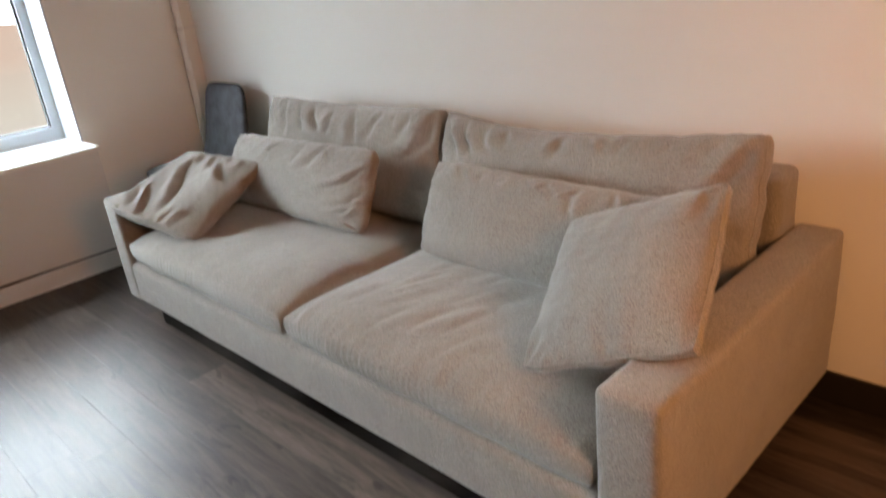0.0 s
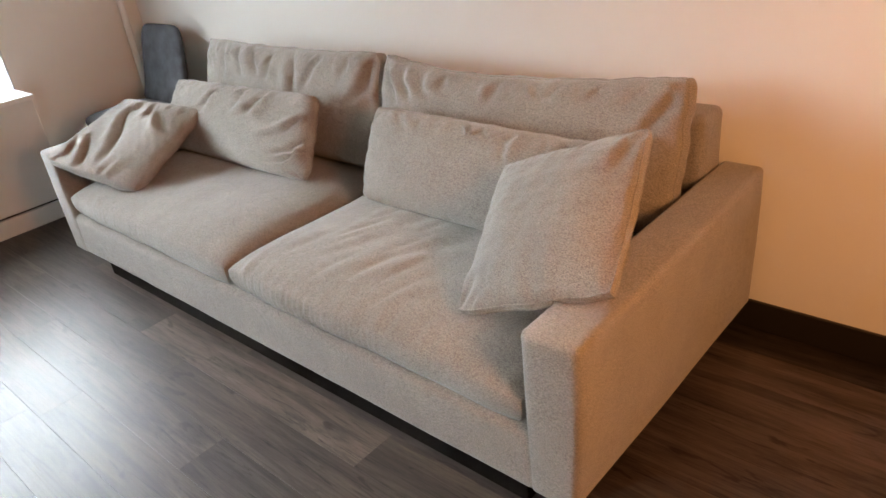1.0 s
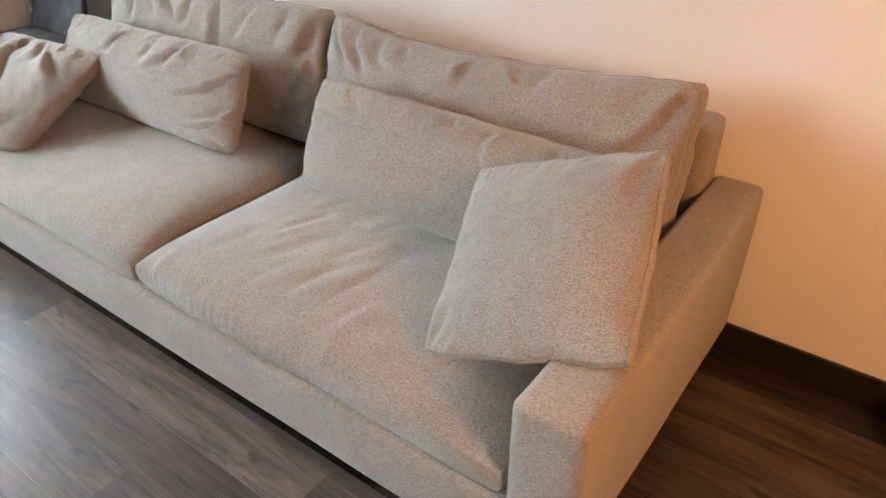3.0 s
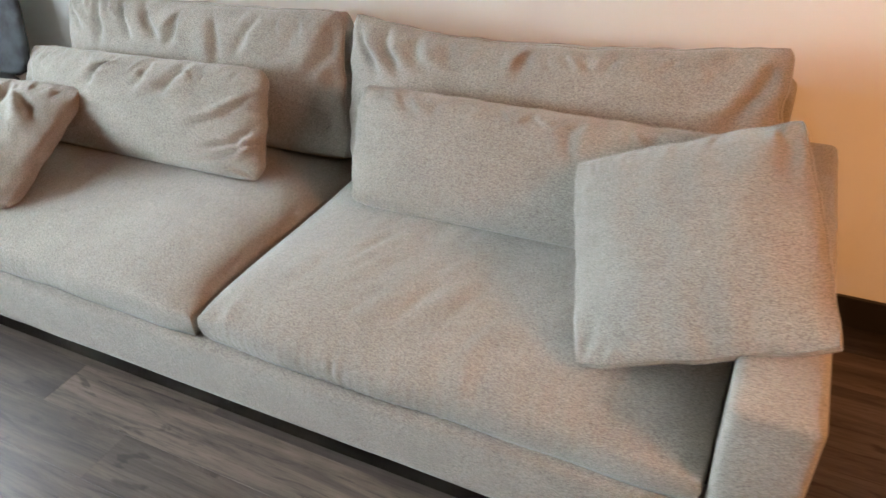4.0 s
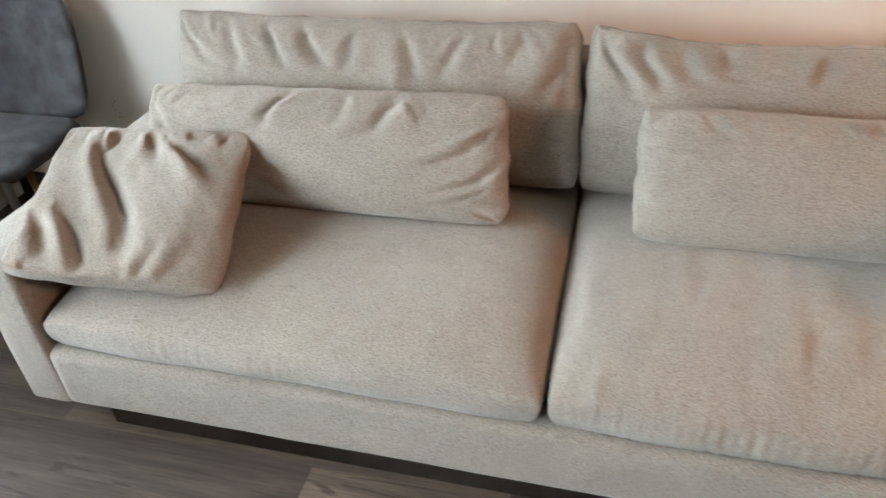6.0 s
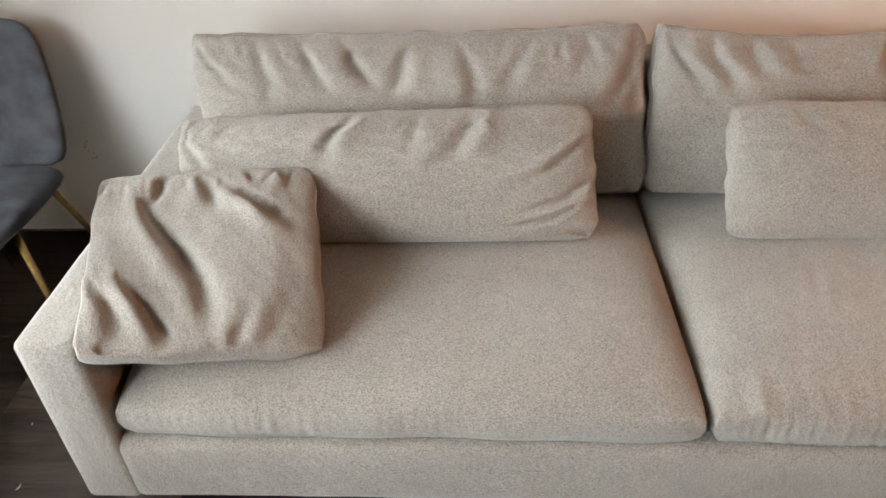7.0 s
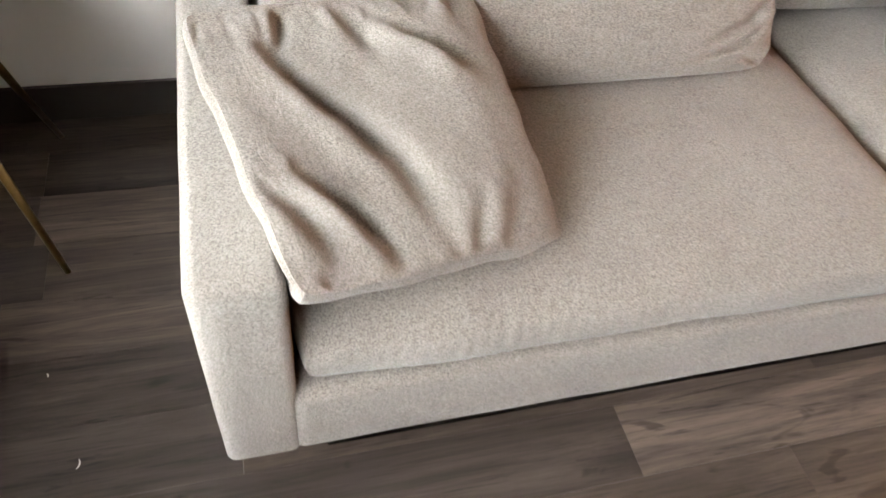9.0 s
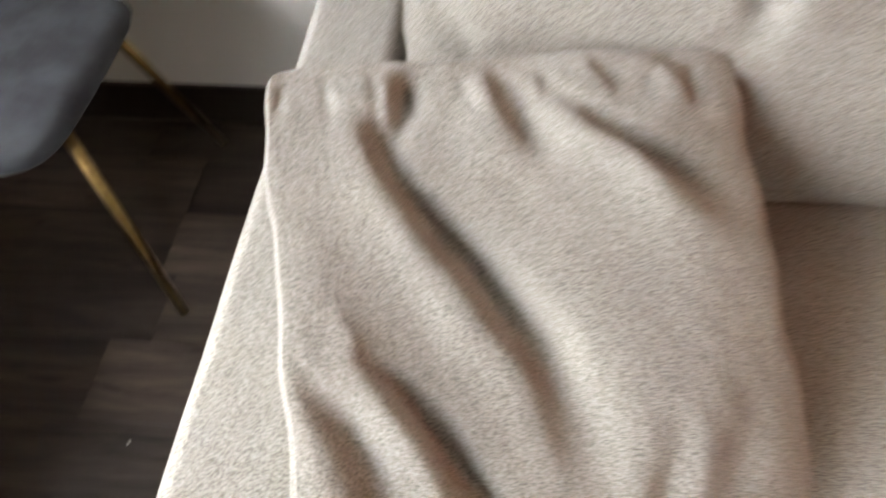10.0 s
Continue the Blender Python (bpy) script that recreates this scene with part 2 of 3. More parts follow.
def cushion(name, corners, front, back, gusset, relief, parent=None, label="", nu=110, nv=80, p=2.6, q=0.5,
            concave=0.02, round_off=0.05, settle=None, slack=0.0, piping=0.0, seam=0.0, inset=(0.0, 0.0), sag=None, rear=True):
    """A stuffed cover. corners: tl, tr, br, bl of its middle plane; front and back: how far it bulges to either side;
    gusset: the width of the band between the two seams; relief(u, v): folds of the front sheet, in metres."""
    tl, tr, br, bl = [np.array(c, float) for c in corners]
    nrm = np.cross(tr - bl, tl - br)
    nrm /= np.linalg.norm(nrm)
    # points crowd towards the edges, where the cover turns
    gu = np.sin(np.linspace(-1, 1, nu) * math.pi / 2 * 0.92) / math.sin(math.pi / 2 * 0.92)
    gv = np.sin(np.linspace(-1, 1, nv) * math.pi / 2 * 0.92) / math.sin(math.pi / 2 * 0.92)
    u, v = np.meshgrid(gu, gv, indexing="ij")
    fu = np.clip(1 - np.abs(u) ** p, 0, 1) ** q
    fv = np.clip(1 - np.abs(v) ** p, 0, 1) ** q
    full = fu * fv
    held = np.clip((u + 1.0) / 1.6, 0, 1)
    plump = full * (1 - slack * (1 - held * held * (3 - 2 * held)))
    cut = 1 - round_off * (u * u * v * v) ** 4
    uu = u * (1 - concave * (1 - v * v)) * cut
    vv = v * (1 - concave * (1 - u * u)) * cut
    if sag is not None:
        du, dv = sag(u, v)
        uu, vv = uu + du, vv + dv
    a, b = (uu + 1) / 2, (vv + 1) / 2
    mid = ((1 - a) * b)[..., None] * tl + (a * b)[..., None] * tr + (a * (1 - b))[..., None] * br + ((1 - a) * (1 - b))[..., None] * bl
    taper = np.minimum(1, 1.0 * np.minimum(1 - np.abs(u), 1 - np.abs(v)) / 0.05)
    zf = gusset / 2 + front * plump + relief(u, v) * (0.25 + 0.75 * taper)
    zb = gusset / 2 + back * full
    F = mid + zf[..., None] * nrm
    a, b = (uu * (1 - inset[0]) + 1) / 2, (vv * (1 - inset[1]) + 1) / 2
    low = ((1 - a) * b)[..., None] * tl + (a * b)[..., None] * tr + (a * (1 - b))[..., None] * br + ((1 - a) * (1 - b))[..., None] * bl
    B = low - zb[..., None] * nrm
    if settle is not None:
        F, B = settle(F), settle(B)
    verts = np.concatenate([F.reshape(-1, 3), B.reshape(-1, 3)])
    idx = np.arange(nu * nv).reshape(nu, nv)
    n = nu * nv
    faces = []
    q1 = np.stack([idx[:-1, :-1], idx[1:, :-1], idx[1:, 1:], idx[:-1, 1:]], -1).reshape(-1, 4)
    faces += q1.tolist()
    faces += (q1[:, ::-1] + n).tolist()
    rim = list(idx[:, 0]) + list(idx[-1, 1:]) + list(idx[-2::-1, -1]) + list(idx[0, -2:0:-1])
    rim = [int(r) for r in rim]
    # a rounded band between the two seams
    bands = [rim]
    out = verts.tolist()
    steps = 3
    centre = mid.reshape(-1, 3).mean(0)
    ext = max(np.linalg.norm(tr - tl), 0.1)
    for k in range(1, steps):
        t = k / steps
        row = []
        for r in rim:
            pnt = verts[r] * (1 - t) + verts[r + n] * t
            o = pnt - centre
            o -= nrm * o.dot(nrm)
            pnt = pnt + o / (np.linalg.norm(o) + 1e-6) * gusset * 0.16 * math.sin(math.pi * t)
            row.append(len(out))
            out.append(pnt.tolist())
        bands.append(row)
    bands.append([r + n for r in rim])
    m = len(rim)
    for a0, b0 in zip(bands, bands[1:]):
        for k in range(m):
            l = (k + 1) % m
            faces.append((a0[l], a0[k], b0[k], b0[l]))
    me = bpy.data.meshes.new(name)
    me.from_pydata(out, [], faces)
    me.materials.append(FABRIC)
    ob = new(name, me)
    ob.parent = parent
    tagged(smooth(ob), label)
    if piping:
        line = [Vector(out[r]) * (1 - seam) + Vector(out[r + n]) * seam for r in rim[::2]]
        tube("piping", line, piping, FABRIC, ob, sides=6, closed=True)
        if not seam and rear:
            tube("piping", [Vector(out[r + n]) for r in rim[::2]], piping, FABRIC, ob, sides=6, closed=True)
    return ob


# ---- structure ----
XW, YN, XE, YS, ZC = -0.96, 1.075, 6.5, -6.2, 2.6
XO = XW - 0.32
W0, W1, WZ0, WZ1 = -4.2, 0.295, 0.640, 1.95

tagged(boxes("wall_north", [((XO, YN, -0.1), (XE + 0.15, YN + 0.15, ZC + 0.1))], WALL, bevel=0),
       "smooth cream painted wall behind the sofa", "wall", kind="structure")
# unseen walls added to close the room, kept dark to weaken the fill
tagged(boxes("wall_south", [((XO, YS - 0.2, -0.1), (XE + 0.15, YS, ZC + 0.1))], ROOM, bevel=0), "plain unseen closing wall, dark grey to cut bounced light", "wall", kind="structure")
tagged(boxes("wall_east", [((XE, YS, -0.1), (XE + 0.15, YN, ZC + 0.1))], ROOM, bevel=0), "plain unseen closing wall, dark grey to cut bounced light", "wall", kind="structure")
tagged(boxes("wall_west", [((XO, YS, -0.1), (XW, YN, WZ0)), ((XO, YS, WZ1), (XW, YN, ZC + 0.1)),
                           ((XO, W1, WZ0), (XW, YN, WZ1)), ((XO, YS, WZ0), (XW, W0, WZ1))], WALL, bevel=0),
       "cream painted wall with a deep window recess", "wall", kind="structure")
# unseen ceiling added to close the room, grey to limit the fill
tagged(boxes("ceiling", [((XW, YS, ZC), (XE, YN, ZC + 0.1))], CEIL, bevel=0), "plain unseen closing ceiling, grey to cut bounced light", "ceiling", kind="structure")
tagged(boxes("baseboard", [((XW, YN - 0.012, 0), (XE, YN, 0.103))], BASEB, bevel=0.003), "dark brown low baseboard along the wall", "baseboard", kind="structure")

riser = tagged(new("heating_pipe"), "slim white painted heating pipe in the room corner", "pipe")
PX, PY = -0.913, 0.962
tube("pipe", [(PX, PY, 0.0), (PX, PY, 1.3), (PX, PY, ZC)], 0.0185, PIPE, riser, sides=24)
for z in (0.35, 1.16, 1.95):
    collar = tube("bracket", [(PX, PY, z - 0.011), (PX, PY, z + 0.011)], 0.0215, TRIM, riser, "white pipe clip", sides=24)
    tube("stud", [(PX, PY + 0.018, z), (PX, YN, z)], 0.005, TRIM, collar)

# windows with vinyl frames, gaskets and panes
win = tagged(new("window_1"), "recessed white vinyl window above a deep sill", "window", kind="structure")
FX0, FX1, FW = XO + 0.004, XO + 0.07, 0.06
GZ0, GZ1 = 0.735, WZ1 - FW
boxes("window_frame", [((FX0, W0, 0.660), (FX1, W1, GZ0)), ((FX0, W0, GZ1), (FX1, W1, WZ1)),
                       ((FX0, W1 - FW, GZ0), (FX1, W1, GZ1)), ((FX0, W0, GZ0), (FX1, W0 + FW, GZ1))], VINYL, win, bevel=0.005)
boxes("reveal_lining", [((FX1, W1 - 0.012, 0.660), (XW + 0.003, W1, WZ1)), ((FX1, W0, 0.660), (XW + 0.003, W0 + 0.012, WZ1)),
                        ((FX1, W0 + 0.012, WZ1 - 0.012), (XW + 0.003, W1 - 0.012, WZ1))], VINYL, win, "white lining of the window recess", bevel=0.003)
ga, gb, g = W0 + FW, W1 - FW, XO + 0.03
boxes("gasket", [((g, ga, GZ0), (g + 0.03, ga + 0.008, GZ1)), ((g, gb - 0.008, GZ0), (g + 0.03, gb, GZ1)),
                 ((g, ga + 0.008, GZ0), (g + 0.03, gb - 0.008, GZ0 + 0.008)), ((g, ga + 0.008, GZ1 - 0.008), (g + 0.03, gb - 0.008, GZ1))],
      BLACK, win, "thin black rubber gasket", bevel=0)
pane = boxes("pane", [((g - 0.006, ga + 0.002, GZ0 + 0.002), (g, gb - 0.002, GZ1 - 0.002))], GLASS, win, bevel=0)
pane.visible_shadow = False

# boxed-in radiator cover under the window
cover = tagged(new("radiator_cover"), "white boxed radiator cover with a window sill on top", "radiator cover", kind="structure")
boxes("front_panel", [((-0.775, W0, 0.108), (-0.745, 0.285, 0.635))], PANEL, cover, bevel=0.003)
boxes("end_panel", [((XW, 0.255, 0.0), (-0.776, 0.285, 0.635))], PANEL, cover, bevel=0.002)
boxes("plinth", [((-0.775, W0, 0.0), (-0.745, 0.285, 0.094))], PANEL, cover, bevel=0.003)
# black strip behind the open gap stands in for the shade inside
boxes("shadow_gap", [((-0.776, W0, 0.09), (-0.765, 0.284, 0.112))], BLACK, cover, "black strip behind the gap above the plinth, for its shade", bevel=0)
boxes("window_sill", [((FX1, W0 + 0.001, 0.6405), (XW, W1 - 0.001, 0.660)), ((XW, W0, 0.6355), (-0.735, 0.297, 0.660))], TRIM, cover, bevel=0.004)

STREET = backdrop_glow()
# self-lit sheet outside the window, added as the source of its daylight
tagged(boxes("backdrop", [((-9.2, -70, -8), (-9.0, 60, 40))], STREET, bevel=0), "glowing backdrop: faint street facades, bright sky above that supplies the daylight", "backdrop", kind="structure")

# ---- sofa ----
L, D, AW, AH, BASE = 2.60, 1.04, 0.122, 0.578, 0.115
SEAT = 0.300
sofa = tagged(new("sofa"), "large oatmeal tweed two-seat sofa on a recessed plinth blackened as shade", "sofa")


def soft_box(name, lo, hi, parent, bevel, bulge, seed, label="", flare=0.0):
    """An upholstered block: rounded edges and a barely uneven cover."""
    bm = bmesh.new()
    box_into(bm, lo, hi)
    cuts = [max(1, int((b - a) / 0.035)) for a, b in zip(lo, hi)]
    for axis in range(3):
        size = (hi[axis] - lo[axis]) / cuts[axis]
        for k in range(1, cuts[axis]):
            co = [0.0, 0.0, 0.0]
            no = [0.0, 0.0, 0.0]
            co[axis], no[axis] = lo[axis] + k * size, 1.0
            bmesh.ops.bisect_plane(bm, geom=bm.verts[:] + bm.edges[:] + bm.faces[:], plane_co=co, plane_no=no)
    sharp = [e for e in bm.edges if len(e.link_faces) == 2 and e.calc_face_angle() > 0.5]
    bmesh.ops.bevel(bm, geom=sharp, offset=bevel, segments=3, profile=0.5, affect="EDGES")
    bm.normal_update()
    for v in bm.verts:
        n = noise.noise(v.co * 3.1 + Vector((seed, 0, 0))) + 0.5 * noise.noise(v.co * 9.0 + Vector((0, seed, 0)))
        v.co += v.normal * n * bulge
        if flare:
            side = min(1.0, max(0.0, (v.co.x - lo[0]) / (hi[0] - lo[0])))
            up = 1 - (1 - min(1.0, (v.co.z - lo[2]) / (hi[2] - lo[2]))) ** 3
            v.co.x += flare * side * up * (1 - 0.8 * (v.co.y / hi[1]) ** 2)
    return smooth(part(name, bm, FABRIC, parent, label))


for x0, seed in ((0.0, 3), (L - AW, 8)):
    soft_box("arm", (x0, 0.0, BASE), (x0 + AW, D, AH), sofa, 0.017, 0.002, seed, flare=0.024 if x0 else 0.0)
soft_box("front_rail", (AW - 0.020, 0.003, BASE - 0.004), (L - AW + 0.020, 0.09, SEAT - 0.001), sofa, 0.026, 0.002, 5)
soft_box("back_frame", (AW + 0.002, 0.90, BASE), (L - AW - 0.002, D, 0.745), sofa, 0.025, 0.003, 6)
boxes("seat_deck", [((AW, 0.093, BASE + 0.01), (L - AW, 0.90, SEAT + 0.002))], BLACK, sofa, "dark underside cloth", bevel=0)
# recessed block whose blackness stands for the shaded floor below the rail
boxes("plinth", [((0.17, 0.056, 0.0), (L - 0.17, 0.98, BASE + 0.006))], PLINTH_SHADE, sofa, "recessed plinth, near-black to stand for the shade under the sofa", bevel=0.004)


def seat_left(u, v):
    z = 0.007 * lumps(u, v, 2.6, 11) + 0.0016 * lumps(u, v, 9, 12)
    z += 0.003 * puckers(u, v + 1, 34, 13, 0.10)
    for a, b, c, d in ((-0.2, -0.8, -0.05, 0.0), (0.25, -0.85, 0.30, -0.1), (-0.6, -0.7, -0.45, 0.1), (0.75, -0.9, 0.8, -0.3)):
        z += crease(u, v, [(a, b), (c, d)], 0.07, 0.0025, 1.0)
    return z


STREAKS = [(random.Random(k).uniform(-0.9, 0.7), random.Random(k + 50).uniform(-0.95, 0.0)) for k in range(14)]


def seat_right(u, v):
    z = 0.007 * lumps(u, v, 2.6, 21) + 0.0018 * lumps(u, v, 9, 22)
    z += 0.0065 * puckers(u, v + 1, 46, 23, 0.13)
    for a, b, c, d in ((-0.42, -0.62, -0.24, 0.05), (-0.15, -0.7, -0.02, -0.1), (-0.02, -0.35, 0.12, 0.25), 
                       (-0.65, -0.7, -0.5, -0.25), (-0.3, -0.05, -0.2, 0.35), (0.06, -0.25, 0.20, 0.30)):
        z += crease(u, v, [(a, b), (c, d)], 0.055, 0.0038, 1.1)
    for k in range(14):
        a, b = STREAKS[k]
        z += crease(u, v, [(a, b), (a + 0.10 + 0.02 * (k % 3), b + 0.55)], 0.030, 0.0030, 1.2, 1 - 2 * (k % 2))
    return z


SX = 1.304


def gathers(amount, seed, retreat):
    """Small upright pleats along the front edge."""
    def sag(u, v):
        w = np.sin(150 * u + 2.0 * np.sin(9 * u)) + 0.6 * np.sin(93 * u + 1.0)
        where = np.exp(-((u + 0.28) / 0.62) ** 2) * (0.75 + 0.25 * np.sin(14 * u + seed))
        wave = 0.006 * np.sin(5 * u + seed) + 0.004 * np.sin(13 * u)
        drawn = retreat / 0.58 * np.clip(-u, 0, 1) ** 8 * np.clip(-v, 0, 1) ** 3
        return drawn, np.where(v < 0, (amount * w * where + wave) * np.abs(v) ** 14, 0)
    return sag


for xa, xb, lift, fold, pleat, retreat in ((AW - 0.002, SX - 0.002, 0.008, seat_left, 0.002, 0.012), (SX + 0.002, L - AW - 0.004, 0.0, seat_right, 0.0038, 0.004)):
    zc, y0, y1 = SEAT + 0.040, 0.004, 0.86
    cushion("seat_cushion", [(xa, y1, zc), (xb, y1, zc), (xb, y0, zc), (xa, y0, zc + lift)], 0.073, 0.0, 0.074, fold, sofa,
            nu=380, nv=110, p=5, q=0.55, concave=0.003, round_off=0.012, inset=(0.03, 0.03), sag=gathers(pleat, int(xa * 10), retreat))


def tops(seed, count, depth, reach=0.9):
    """Folds that hang from the upper seam."""
    rng = np.random.RandomState(seed)
    out = []
    for k in range(count):
        a = -0.92 + 1.84 * (k + rng.uniform(0.1, 0.9)) / count
        lean = rng.uniform(-0.16, 0.16)
        end = 1 - rng.uniform(0.35, reach)
        out.append(([(a, 0.97), (a + lean * 0.5, (0.97 + end) / 2), (a + lean, end)], rng.uniform(0.012, 0.03), depth * rng.uniform(0.5, 1.2), rng.choice((-1, 1))))
    return out


BACK_L = tops(31, 26, 0.0050, 0.55) + [([(0.99, 0.95), (0.93, 0.41), (0.80, 0.0)], 0.045, 0.016, -1), ([(0.80, 0.97), (0.74, 0.60), (0.60, 0.25)], 0.045, 0.012, 1),
                                      ([(-0.97, 0.95), (-0.86, 0.6), (-0.80, 0.3)], 0.035, 0.012, 1), ([(-0.67, 0.97), (-0.65, 0.49), (-0.66, 0.05)], 0.040, 0.015, 1),
                                      ([(-0.47, 0.97), (-0.42, 0.5), (-0.38, 0.25)], 0.036, 0.012, 1), ([(-0.32, 0.97), (-0.22, 0.55), (-0.16, 0.3)], 0.036, 0.012, -1),
                                      ([(-0.02, 0.97), (-0.07, 0.5), (-0.10, 0.2)], 0.036, 0.012, 1), ([(0.18, 0.97), (0.25, 0.34), (0.28, 0.0)], 0.040, 0.014, -1),
                                      ([(0.48, 0.97), (0.42, 0.52), (0.30, 0.2)], 0.040, 0.015, 1), ([(0.98, 0.35), (0.94, -0.10)], 0.040, 0.010, -1)]
BACK_R = tops(43, 26, 0.0042, 0.45) + [([(0.99, 0.97), (0.86, 0.4), (0.74, -0.1)], 0.045, 0.014, -1), ([(-0.97, 0.95), (-0.86, 0.5), (-0.8, 0.1)], 0.035, 0.014, 1),
                                       ([(-0.80, 0.97), (-0.72, 0.55), (-0.68, 0.2)], 0.036, 0.012, 1), ([(-0.62, 0.97), (-0.56, 0.45)], 0.040, 0.012, 1),
                                       ([(-0.45, 0.97), (-0.40, 0.55)], 0.036, 0.010, -1), ([(-0.02, 0.99), (-0.06, 0.7), (-0.10, 0.45)], 0.035, 0.013, -1),
                                       ([(0.35, 0.97), (0.30, 0.6)], 0.040, 0.006, 1)]
BACK_L = [(line, 0.85 * w, 0.95 * d, side) for line, w, d, side in BACK_L]
BACK_R = [(line, 0.85 * w, 0.90 * d, side) for line, w, d, side in BACK_R]


def folded(creases, seed, fill, ripple, freq=40, reach=0.12, tilt=0.0, soft=1.3):
    def relief(u, v):
        z = fill * lumps(u, v, 2.8, seed) + fill * 0.5 * lumps(u, v, 8, seed + 1) + fill * 0.26 * lumps(u, v, 19, seed + 6)
        z += ripple * (puckers(u, 1 - v, freq, seed + 2, reach) + 0.6 * puckers(u, 1 + v, freq, seed + 3, reach))
        z += ripple * 0.6 * (puckers(v, 1 - u, freq * 0.5, seed + 4, reach * 0.6) + puckers(v, 1 + u, freq * 0.5, seed + 5, reach * 0.6))
        z -= tilt * np.exp(-((u + 0.30) / 0.45) ** 2) * (1 - v ** 6)
        wu = u + 0.026 * lumps(u, v, 4.5, seed + 20) + 0.016 * lumps(u, v, 13, seed + 21)
        wv = v + 0.026 * lumps(u, v, 4.5, seed + 22) + 0.016 * lumps(u, v, 13, seed + 23)
        uneven = 1 + 0.35 * lumps(u, v, 6, seed + 24)
        for line, w, d, side in creases:
            z += crease(wu, wv, line, soft * w, d, 0.8, side) * uneven
        return z
    return relief


def dip(amount, shift):
    """The filling has sunk away from the middle of the upper edge."""
    def sag(u, v):
        low = np.clip(1 - ((u - shift) / (1 - shift * np.sign(u - shift))) ** 2, 0, 1)
        rip = 0.007 * np.sin(17 * u + 1.3) + 0.005 * np.sin(31 * u + 4 * shift) + 0.003 * np.sin(53 * u)
        side = 0.0045 * np.sin(9 * v + 1) + 0.003 * np.sin(17 * v + 7 * shift)
        return side * np.abs(u) ** 6, (-amount * low + rip * np.abs(v) ** 6) * (v + 1) / 2
    return sag


def deck(P):
    P = P.copy()
    inside = (P[..., 2] < 0.452) & (P[..., 1] > -0.02)
    P[..., 2] = np.where(inside, 0.452 + 0.1 * (P[..., 2] - 0.452), P[..., 2])
    return P


cushion("back_cushion", [(0.125, 0.872, 0.850), (1.268, 0.872, 0.858), (1.300, 0.748, 0.440), (0.135, 0.748, 0.440)], 0.078, 0.05, 0.05,
        folded(BACK_L, 51, 0.006, 0.007, soft=1.05), sofa, nu=200, nv=110, p=2.8, q=0.46, concave=0.004, round_off=0.03, sag=dip(0.085, 0.1), piping=0.003, rear=False)
cushion("back_cushion", [(1.300, 0.872, 0.855), (2.455, 0.880, 0.868), (2.462, 0.748, 0.440), (1.305, 0.748, 0.440)], 0.078, 0.05, 0.05,
        folded(BACK_R, 61, 0.006, 0.007, soft=1.05), sofa, nu=200, nv=110, p=2.8, q=0.46, concave=0.004, round_off=0.03, sag=dip(0.22, -0.25), piping=0.003, rear=False)

# ---- loose pillows ----
LUM_L = tops(71, 22, 0.0040, 0.6) + [([(-0.12, 0.98), (-0.23, 0.60), (-0.32, 0.05)], 0.034, 0.016, 1), ([(0.99, 0.06), (0.86, -0.36), (0.52, -0.64)], 0.034, 0.016, 1),
                                   ([(0.98, -0.30), (0.76, -0.68), (0.45, -0.82)], 0.030, 0.011, 1), ([(0.46, 0.97), (0.36, 0.45), (0.24, 0.15)], 0.044, 0.013, 1),
                                   ([(0.99, 0.50), (0.80, 0.10), (0.50, -0.30)], 0.036, 0.013, -1), ([(0.97, -0.95), (0.80, -0.74)], 0.030, 0.009, 1),
                                   ([(0.18, 0.95), (0.14, 0.45), (0.05, 0.2)], 0.040, 0.009, 1), ([(-0.97, 0.7), (-0.86, 0.3), (-0.84, -0.1)], 0.035, 0.008, 1)]
LUM_R = tops(81, 24, 0.0050, 0.45) + [([(0.22, 0.97), (0.2, 0.5), (0.24, 0.2)], 0.03, 0.009, 1), ([(-0.85, 0.5), (-0.75, 0.35)], 0.05, 0.006, 1), ([(-0.7, 0.9), (-0.6, 0.5)], 0.05, 0.006, -1)]
pl = cushion("lumbar_pillow", [(0.137, 0.640, 0.722), (1.122, 0.645, 0.745), (1.146, 0.500, 0.455), (0.140, 0.492, 0.455)], 0.074, 0.055, 0.018,
             folded(LUM_L, 71, 0.006, 0.007, soft=1.0), nu=170, nv=90, p=2.4, q=0.5, concave=0.0, round_off=0.045, sag=dip(0.03, 0.15), settle=deck, piping=0.0030, seam=0.5)
tagged(pl, "long oatmeal tweed lumbar pillow, creased, leaning on the back cushion", "pillow", "lumbar pillows")
pl = cushion("lumbar_pillow", [(1.440, 0.645, 0.743), (2.420, 0.645, 0.735), (2.425, 0.520, 0.456), (1.450, 0.502, 0.456)], 0.074, 0.055, 0.018,
             folded(LUM_R, 81, 0.006, 0.008, soft=1.0), nu=170, nv=90, p=2.4, q=0.5, concave=0.0, round_off=0.045, sag=dip(0.03, 0.15), settle=deck, piping=0.0035, seam=0.5)
tagged(pl, "long plump oatmeal tweed lumbar pillow, leaning on the back cushion", "pillow", "lumbar pillows")


def over_arm(x0, x1):
    def settle(P):
        P = deck(P)
        on = (P[..., 0] > x0 - 0.004) & (P[..., 0] < x1 + 0.004) & (P[..., 1] > -0.002)
        P[..., 2] = np.where(on, np.maximum(P[..., 2], AH + 0.003), P[..., 2])
        return P
    return settle


